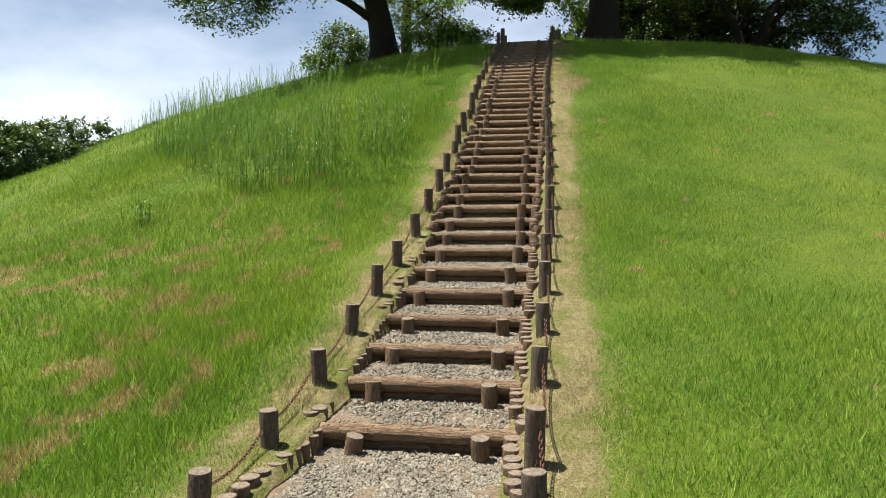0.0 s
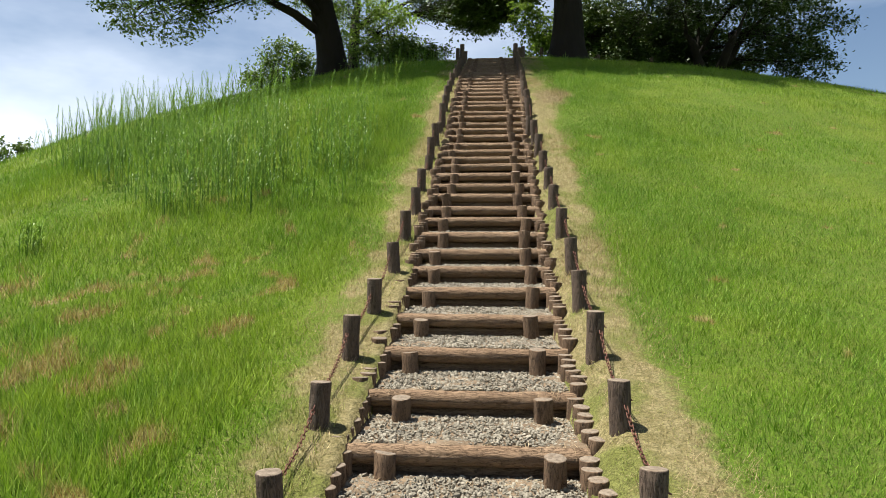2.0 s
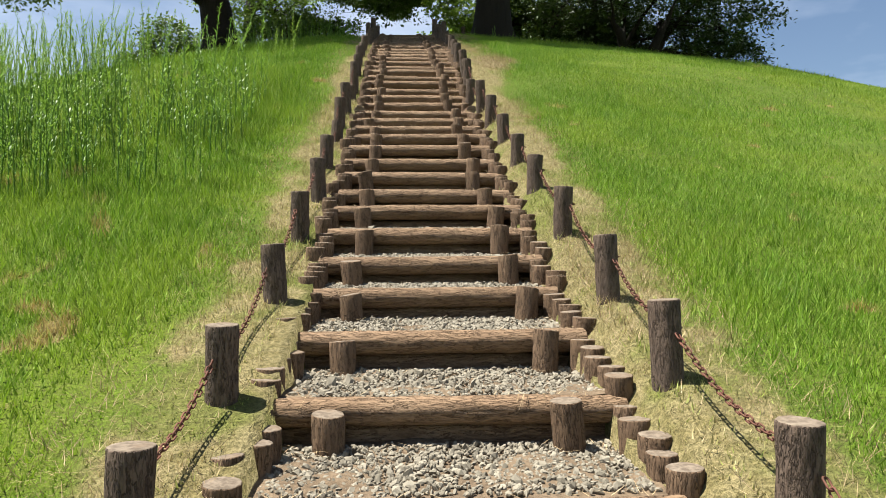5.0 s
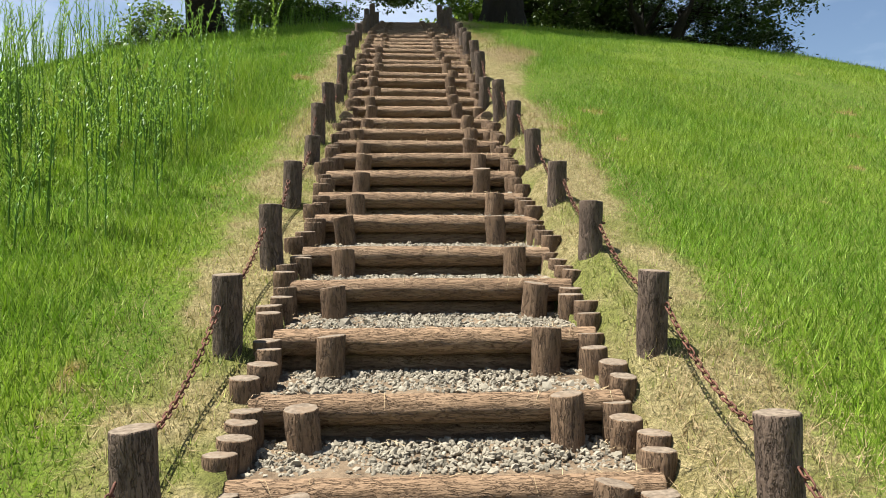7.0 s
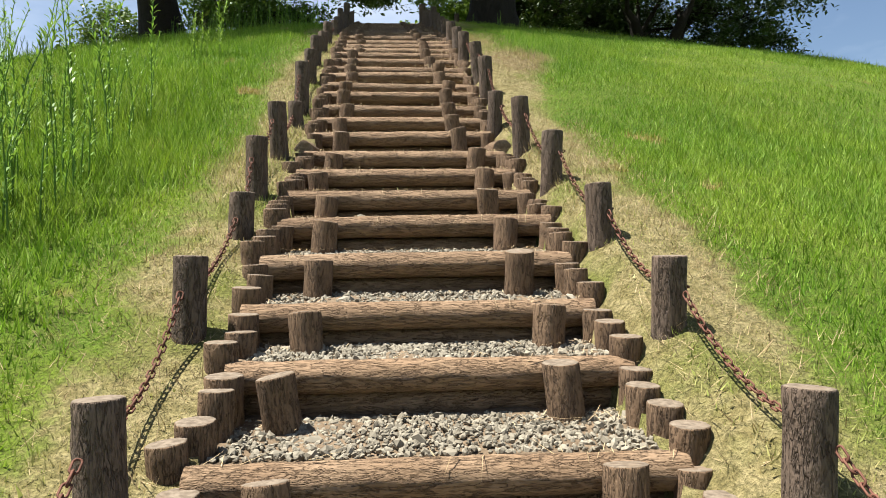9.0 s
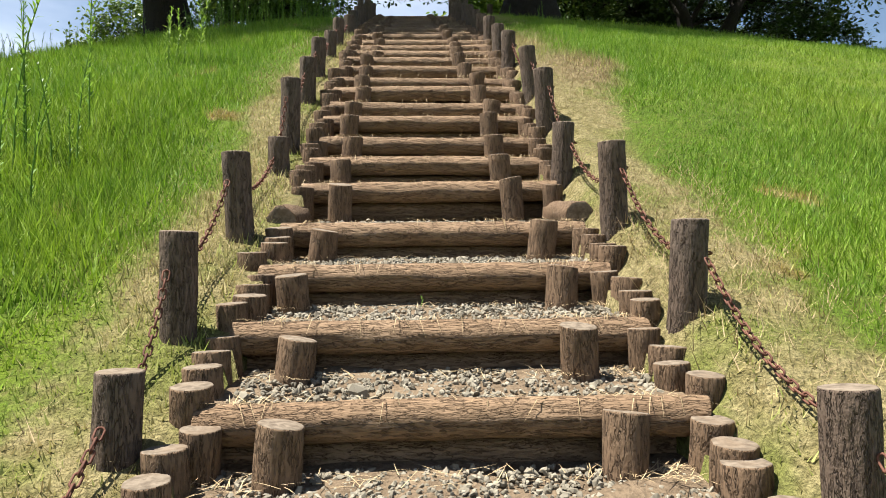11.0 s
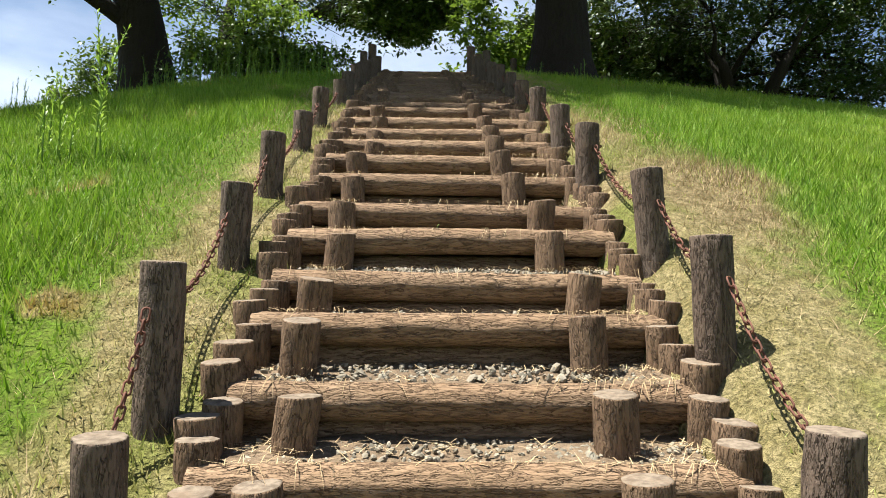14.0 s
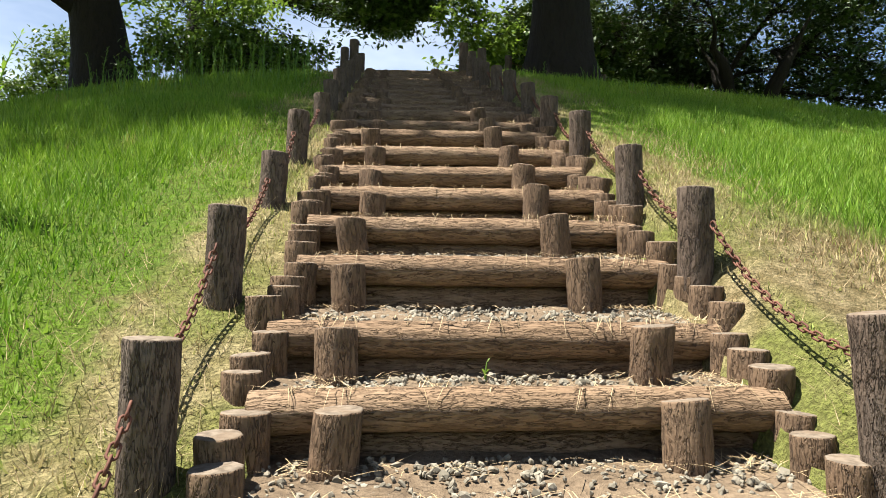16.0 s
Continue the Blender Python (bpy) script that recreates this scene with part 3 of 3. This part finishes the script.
tree("huge dark-trunked tree with wide drooping leafy boughs", (-7.05, 29.35), 0.56, 4.6,
     [(-7, 28.5, 16.5, 6, 5, 2.6, 16000), (-3.4, 28, 13.6, 3.2, 3, 1.5, 3500), (-11, 28, 14, 3.5, 3.5, 1.8, 3200), (-13.0, 27, 10.9, 2.4, 1.8, 1.3, 3300),
      (-14.6, 26.5, 12.6, 2.6, 1.8, 1.0, 1500), (-10.0, 27.5, 11.9, 2.0, 1.6, 1.0, 1900), (-9.5, 33, 13.8, 3.4, 2.6, 1.6, 3000), (-5.6, 22.5, 15.4, 4, 3.2, 1.3, 11000),
      (-10.4, 23.0, 15.2, 4.2, 3.2, 1.2, 11000)], LEAF_MID, 0.15, 11, (-0.85, 0))
tree("huge tree with a bare, shade-darkened trunk and a high crown", (1.6, 27.2), 0.54, 5.2,
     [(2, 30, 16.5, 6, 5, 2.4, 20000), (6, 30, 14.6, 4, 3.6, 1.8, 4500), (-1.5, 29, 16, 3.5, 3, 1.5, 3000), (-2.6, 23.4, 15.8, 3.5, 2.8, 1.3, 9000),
      (2.2, 24.0, 15.4, 4, 3, 1.3, 10000), (7.5, 25.4, 14.8, 3.8, 3, 1.4, 9000)], LEAF_SHADED, 0.18, 12)
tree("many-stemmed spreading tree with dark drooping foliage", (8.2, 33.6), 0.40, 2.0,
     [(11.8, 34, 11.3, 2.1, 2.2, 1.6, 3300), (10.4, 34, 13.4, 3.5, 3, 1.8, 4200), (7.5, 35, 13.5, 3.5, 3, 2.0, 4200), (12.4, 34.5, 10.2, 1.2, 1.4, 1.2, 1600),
      (10.2, 36, 11.4, 2.2, 2, 1.3, 2200), (12.0, 33, 13.6, 2.2, 2.2, 1.4, 2600)], LEAF_SHADED, 0.17, 13, (0.2, 0), 4, 1.0, 0.6)
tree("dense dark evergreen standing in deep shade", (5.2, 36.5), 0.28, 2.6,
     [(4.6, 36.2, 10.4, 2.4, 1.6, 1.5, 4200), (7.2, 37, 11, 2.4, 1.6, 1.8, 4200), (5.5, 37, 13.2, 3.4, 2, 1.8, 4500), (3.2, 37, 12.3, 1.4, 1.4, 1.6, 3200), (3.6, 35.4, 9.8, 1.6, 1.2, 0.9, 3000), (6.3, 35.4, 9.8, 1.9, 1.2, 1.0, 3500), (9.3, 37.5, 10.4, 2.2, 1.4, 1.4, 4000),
      (4.0, 39, 10.2, 2.2, 1.5, 1.6, 8000), (6.6, 39, 10.4, 2.4, 1.5, 1.8, 9000), (5.0, 39, 12.8, 3.0, 1.5, 1.8, 9000), (8.2, 39, 12.6, 2.0, 1.5, 1.5, 5000)], LEAF_SHADED, 0.20, 14)
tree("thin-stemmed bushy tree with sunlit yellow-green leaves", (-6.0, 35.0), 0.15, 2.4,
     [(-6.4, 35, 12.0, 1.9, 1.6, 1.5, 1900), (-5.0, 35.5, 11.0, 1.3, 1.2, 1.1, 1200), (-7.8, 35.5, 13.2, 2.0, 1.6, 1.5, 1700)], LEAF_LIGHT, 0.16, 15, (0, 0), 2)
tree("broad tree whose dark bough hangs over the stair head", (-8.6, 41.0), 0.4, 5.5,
     [(-1.6, 36.5, 13.7, 1.7, 1.6, 1.1, 7000), (-0.9, 36.8, 14.8, 2.2, 1.6, 1.2, 6000), (-3.6, 38, 15, 2.6, 2, 1.4, 3000)], LEAF_SHADED, 0.19, 16)
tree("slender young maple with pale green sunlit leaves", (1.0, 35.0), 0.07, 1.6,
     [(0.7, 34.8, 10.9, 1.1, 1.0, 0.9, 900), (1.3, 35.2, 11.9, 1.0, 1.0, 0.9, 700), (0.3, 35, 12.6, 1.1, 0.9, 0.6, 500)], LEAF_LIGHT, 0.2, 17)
tree("tall leafy bush standing behind the big trunk", (-11.9, 38.0), 0.12, 1.2,
     [(-11.7, 38.0, 11.4, 1.3, 1.1, 1.2, 2200), (-12.9, 38.2, 10.4, 0.9, 0.9, 0.9, 1000), (-10.7, 38.1, 10.7, 1.0, 1.0, 1.1, 1300)], LEAF_MID, 0.17, 18, (0, 0), 3, 1.0, 0.5, "shrub", "shrub")
tree("low leafy shrub growing in the tree's shade", (-4.6, 27.6), 0.06, 0.5,
     [(-4.9, 27.6, 8.9, 1.2, 0.8, 0.5, 1900), (-3.7, 27.5, 8.9, 0.9, 0.7, 0.55, 1500), (-2.9, 27.4, 8.7, 0.5, 0.5, 0.35, 500)], LEAF_MID, 0.11, 19, (0, 0), 3, 1.0, 0.5, "shrub", "shrub")
for k in range(9):                      # the wood beyond the mound
    a = radians(-32.5 - 2.1 * k)
    dist = 74 + 9 * ((k * 7) % 4)
    x, y = dist * math.sin(a), dist * math.cos(a)
    top = dist * (0.128 + 0.006 * (k % 3) + 0.003 * k) + 1.5
    tree("distant round-crowned broadleaf tree", (x, y), 0.3, 3.0,
         [(x, y, top * 0.72, 3.6, 3.6, top * 0.25, 2200), (x + 2.4, y - 1, top * 0.45, 3.4, 3, 2.4, 1500), (x - 2.4, y - 1, top * 0.5, 3.4, 3, 2.6, 1500),
          (x, y - 2, top * 0.25, 4.4, 2.5, 2.4, 1500)], LEAF_FAR, 0.5, 30 + k)


def far_pole(x, y, top):
    z = float(ground(x, y))
    th = tagged(new("distant_pole"), "thin grey pole far beyond the mound", "pole")
    th.matrix_basis = pose(x, y, z)
    v, f = tube([(0, 0, -0.3), (0, 0, top * 0.5), (0, 0, top)], [0.11, 0.09, 0.07], 10)
    part("shaft", mesh_of("shaft", v, f, [STEEL]), th)
    v, f = tube([(-0.35, 0, top - 0.3), (0.35, 0, top - 0.3)], [0.04, 0.04], 8)
    part("crossarm", mesh_of("crossarm", v, f, [STEEL]), th)


far_pole(-38.0, 58.5, 10.6)
far_pole(33.0, 52.0, 14.0)


# ---------------------------------------------------------------- weeds, grass, litter
def tread_height(y):
    ys, zs = np.array([s[0] for s in STEPS]), np.array([s[1] for s in STEPS])
    k = np.searchsorted(ys, y) - 1
    kc = np.clip(k, 0, len(ys) - 2)
    z0, z1 = zs[kc] - 0.022, np.minimum(zs[kc + 1] - 0.165, zs[kc] + 0.02)
    u = (y - ys[kc]) / (ys[kc + 1] - ys[kc])
    return np.where(k < 0, -0.04 + 0.04 * (y + 6.0) / 10.85, z0 + (z1 - z0) * np.clip(u, 0, 1))


def tall_weeds(name, label, spots, seed, mat=None, leafy=46, blade=0.085):
    """Upright leafy stalks with narrow leaves all the way up and a nodding tip."""
    rg = np.random.default_rng(seed)
    bag, pts, dirs, sizes = Bag(), [], [], []
    for (x, y, hgt) in spots:
        z = (float(ground(x, y)) if not -1.6 < x < -0.4 else float(tread_height(np.array(y)))) - 0.02
        bend = Vector((rg.normal() * 0.10 + 0.02, rg.normal() * 0.10, 0)) * hgt
        line = [Vector((x, y, z)) + bend * u ** 2.2 + Vector((0, 0, hgt * u * (1 - 0.06 * u))) for u in (0, 0.3, 0.6, 0.85, 1.0)]
        bag.add(tube(line, [0.0055, 0.005, 0.004, 0.003, 0.0012], 4))
        n = int(hgt * leafy)
        for k in range(n):
            u = 0.12 + 0.88 * (k + rg.uniform()) / n
            i = min(3, int(u * 4))
            p = line[i].lerp(line[i + 1], u * 4 - i)
            a = rg.uniform(0, 2 * math.pi)
            pts.append(p)
            dirs.append((math.cos(a), math.sin(a), rg.uniform(0.6, 2.2)))
            sizes.append(blade * (1.0 if u < 0.7 else 0.6) * rg.uniform(0.7, 1.2) * min(1, 0.6 + hgt * 0.3))
    p, d, L = np.array(pts), np.array(dirs), np.array(sizes)[:, None]
    d /= np.linalg.norm(d, axis=1)[:, None]
    s = np.cross(d, [0, 0, 1])
    s /= np.linalg.norm(s, axis=1)[:, None]
    mid, tip = p + d * L * 0.5, p + d * L - [0, 0, 1] * L * 0.25
    q = np.stack([p, mid - s * L * 0.085, tip, mid + s * L * 0.085], 1)
    n0 = len(bag.v)
    v = [tuple(a) for a in bag.v] + q.reshape(-1, 3).tolist()
    f = bag.f + [(n0 + 4 * k, n0 + 4 * k + 1, n0 + 4 * k + 2, n0 + 4 * k + 3) for k in range(len(q))]
    return tagged(new(name, mesh_of(name, v, f, [mat or WEED])), label, "weeds", kind="stuff")


rg = np.random.default_rng(41)
spots = []
while len(spots) < 900:
    x, y = rg.uniform(-9.5, -2.5), rg.uniform(11.0, 20.0)
    front = 11.3 + max(0, -(x + 5.2)) * 0.95
    if y < front or x > -2.7 - 0.06 * (y - 11) or (y > 15.8 and x > -4.6 - 0.4 * (y - 15.8)):
        continue
    dens = 0.9 if y < front + 3.2 else 0.28
    if rg.uniform() < dens * (0.35 + 0.65 * (wobble(np.array(x), np.array(y), 2.3, 0.7) > -0.2)):
        spots.append((x, y, rg.uniform(0.35, 0.9) if rg.uniform() < 0.6 else rg.uniform(0.9, 1.5)))
tall_weeds("tall_weeds", "stand of tall green leafy weeds on the grassy slope", spots, 42)
tall_weeds("leafy_weeds", "bright green young weeds beside the upper stairs",
           [(-3.2 + rg.normal() * 0.09, 17.7 + rg.normal() * 0.15, rg.uniform(0.3, 0.6)) for _ in range(6)] +
           [(-3.02 + rg.normal() * 0.03, 17.7 + rg.normal() * 0.05, rg.uniform(0.75, 0.95)) for _ in range(2)], 43, WEED_LIGHT, 60, 0.10)
tall_weeds("leafy_weeds", "small leafy weed standing alone on the mown slope", [(-6.45 + rg.normal() * 0.07, 10.5 + rg.normal() * 0.07, rg.uniform(0.4, 0.6)) for _ in range(11)], 44, WEED_LIGHT, 50, 0.14)
tall_weeds("ridge_weeds", "uneven fringe of weeds along the skyline of the mound",
           [(rg.uniform(-15, -7.5), rg.uniform(19, 27), rg.uniform(0.25, 0.75)) for _ in range(260)], 46)
tall_weeds("leafy_weeds", "leafy weeds under the trees near the stair head",
           [(rg.uniform(-5.5, -2.3), rg.uniform(22.5, 27.0), rg.uniform(0.25, 0.75)) for _ in range(150)] + [(rg.uniform(0.8, 1.7), rg.uniform(22, 25.4), rg.uniform(0.2, 0.45)) for _ in range(8)], 45)


def sward(name, label, x, y, length, width, lean, seed, mat):
    """Single bent blades of grass at the given places."""
    rg = np.random.default_rng(seed)
    n = len(x)
    a, b = rg.uniform(0, 2 * np.pi, n), rg.uniform(0, 2 * np.pi, n)
    L = length * rg.uniform(0.45, 1.25, n)
    w = width * rg.uniform(0.7, 1.3, n)
    base = np.stack([x, y, ground(x, y) - 0.01], 1)
    side = np.stack([np.cos(a), np.sin(a), 0 * a], 1) * w[:, None] * 0.5
    ln = lean * rg.uniform(0.3, 1.4, n)
    tip = base + np.stack([np.cos(b) * L * ln, np.sin(b) * L * ln, L * np.sqrt(np.clip(1 - 0.6 * ln ** 2, 0.04, 1))], 1)
    return tagged(new(name, tri_soup(name, np.stack([base - side, base + side, tip], 1), mat)), label, "grass", kind="stuff")


def scatter(n, x0, x1, y0, y1, rg):
    return rg.uniform(x0, x1, n), rg.uniform(y0, y1, n)


rg = np.random.default_rng(51)
bare = lambda x, y: np.clip((np.abs(x + 1) - 0.78) / 0.65 + 0.35 * wobble(x, y, 3.1, 0.2), 0.65, 1)
parts_x, parts_y, parts_l, parts_w = [], [], [], []
for (n, x0, x1, y0, y1, L, w) in ((300000, -5.2, -1.72, 0.8, 24, 0.105, 0.0065), (320000, -0.26, 3.8, 0.8, 24, 0.068, 0.0058), (230000, -11, -1.72, 1, 24, 0.12, 0.0095),
                                  (240000, -0.26, 10, 2, 26, 0.070, 0.008), (200000, -28, -0.9, -4, 36, 0.13, 0.014), (170000, -1.1, 26, -2, 38, 0.075, 0.012),
                                  (90000, -11, 10, 20, 32, 0.12, 0.012)):
    x, y = scatter(n, x0, x1, y0, y1, rg)
    u = rg.uniform(size=n)
    edge = np.minimum(np.where(x < -1, x - x0, x1 - x), np.minimum(y - y0, y1 - y)) / (2.2 if x1 - x0 < 20 else 7.0)
    keep = (u < bare(x, y) * np.clip(edge + 0.12 * wobble(x, y, 2.7, 0.5), 0, 1)) & ~((x > -1.73) & (x < -0.25) & (y < 26.3))
    x, y = x[keep], y[keep]
    tall = 1 + 0.45 * wobble(x, y, 1.1, 0.9) + 0.25 * wobble(x, y, 4.0, 0.3)
    near = np.clip((np.abs(x + 1) - 0.9) / 0.7, 0.45, 1)
    parts_x.append(x), parts_y.append(y), parts_l.append(L * tall * near), parts_w.append(np.full(len(x), w))
sward("grass", "green grass blades covering the mound, straw-dry near the stairs", np.concatenate(parts_x), np.concatenate(parts_y), np.concatenate(parts_l),
      np.concatenate(parts_w), 0.55, 52, BLADE)

# dry cut stalks on the verges
x = np.concatenate([rg.uniform(-2.4, -1.72, 36000), rg.uniform(-0.26, 0.5, 60000)])
y = rg.uniform(3, 26, len(x))
keep = rg.uniform(size=len(x)) < np.clip(0.45 + 0.7 * wobble(x, y, 2.2, 1.4), 0.05, 1)
sward("straw_litter", "dry cut grass stalks lying on the verges", x[keep], y[keep], np.full(keep.sum(), 0.085), np.full(keep.sum(), 0.0032), 1.3, 53, STRAW)


def pebbles():
    """Loose angular stones on the treads, thickest against the risers."""
    rg = np.random.default_rng(61)
    bm = bmesh.new()
    bmesh.ops.create_icosphere(bm, subdivisions=1, radius=1.0)
    bv = np.array([v.co[:] for v in bm.verts])
    bf = np.array([[v.index for v in f.verts] for f in bm.faces])
    bm.free()
    px, py, pr = [], [], []
    ys = [2.2] + [s[0] for s in STEPS]
    for k, (ya, yb) in enumerate(zip(ys[:-1], ys[1:])):
        thick = 3.0 if ya < 12 else (2.0 if ya < 15 else 0.9)
        n = int((620 if k else 1500) * thick * (yb - ya) / 0.5)
        u = 1 - rg.uniform(size=n) ** 1.15 * 0.96
        if k == 0:
            u = rg.uniform(size=n)
        px.append(rg.uniform(PATH_L + 0.03, PATH_R - 0.03, n))
        py.append(ya + 0.06 + (yb - ya - 0.10) * u)
        pr.append((0.0056 if ya < 12 else 0.0044) * np.exp(rg.normal(size=n) * 0.42) + 0.003)
    x, y, r = np.concatenate(px), np.concatenate(py), np.concatenate(pr)
    n = len(x)
    m = rg.normal(size=(n, 3, 3))
    q = np.linalg.qr(m)[0]
    sc = np.stack([rg.uniform(0.9, 1.6, n), rg.uniform(0.7, 1.1, n), rg.uniform(0.5, 0.9, n)], 1) * r[:, None]
    jag = 1 + 0.18 * rg.normal(size=(n, len(bv), 1))
    v = np.einsum("nij,nvj->nvi", q, bv[None] * sc[:, None] * jag)
    v += np.stack([x, y, tread_height(y) + r * 0.02 + 0.003], 1)[:, None]
    tris = v[:, bf].reshape(-1, 3, 3)
    me = bpy.data.meshes.new("gravel")
    nv = len(bv)
    me.vertices.add(n * nv)
    me.vertices.foreach_set("co", v.astype(np.float32).ravel())
    idx = (np.arange(n)[:, None, None] * nv + bf[None]).reshape(-1).astype(np.int32)
    me.loops.add(len(idx))
    me.loops.foreach_set("vertex_index", idx)
    me.polygons.add(len(idx) // 3)
    me.polygons.foreach_set("loop_start", np.arange(len(idx) // 3, dtype=np.int32) * 3)
    me.polygons.foreach_set("use_smooth", np.zeros(len(idx) // 3, bool))
    me.materials.append(PEBBLE)
    me.update(calc_edges=True)
    tagged(new("gravel", me), "loose grey gravel stones scattered on the treads", "gravel", kind="stuff")


pebbles()


def litter():
    """Thin dry stalks fallen on logs and treads."""
    rg = np.random.default_rng(71)
    v, f = [], []
    for k, (y, z) in enumerate(STEPS):
        for j in range(50 if k < 15 else 240):
            x = rg.uniform(PATH_L, PATH_R)
            if rg.uniform() < 0.5:
                x = PATH_L + 0.05 + abs(rg.normal()) * 0.12 if rg.uniform() < 0.35 else PATH_R - 0.05 - abs(rg.normal()) * 0.16
            a, L = rg.uniform(0, math.pi * 2), rg.uniform(0.03, 0.12)
            d = Vector((math.cos(a), math.sin(a), 0))
            on_log = rg.uniform() < 0.4
            p = Vector((x, y + rg.uniform(-0.02, 0.02), z + 0.004)) if on_log else Vector((x, y - rg.uniform(0.07, 0.22), float(tread_height(np.array(y - 0.15))) + 0.018))
            hang = -0.05 if on_log and d.y < -0.3 else rg.uniform(0, 0.02)
            s = d.cross(Vector((0, 0, 1))) * 0.0012
            q = p + d * L * 0.5 + Vector((0, 0, 0.008))
            e = p + d * L + Vector((0, 0, hang))
            n = len(v)
            v += [p - s, p + s, q + s, q - s, e]
            f += [(n, n + 1, n + 2, n + 3), (n + 3, n + 2, n + 4)]
    tagged(new("straw_litter", mesh_of("straw_litter", v, f, [STRAW], False)), "dry grass stalks fallen on the log steps", "straw", kind="stuff")


litter()
rg = np.random.default_rng(81)
tall_weeds("sprouts", "small green sprouts growing at the foot of the risers",
           [(rg.uniform(-1.5, -0.45), y - 0.09, rg.uniform(0.05, 0.11)) for (y, z) in STEPS[17:30:4]], 82, LEAF_LIGHT)
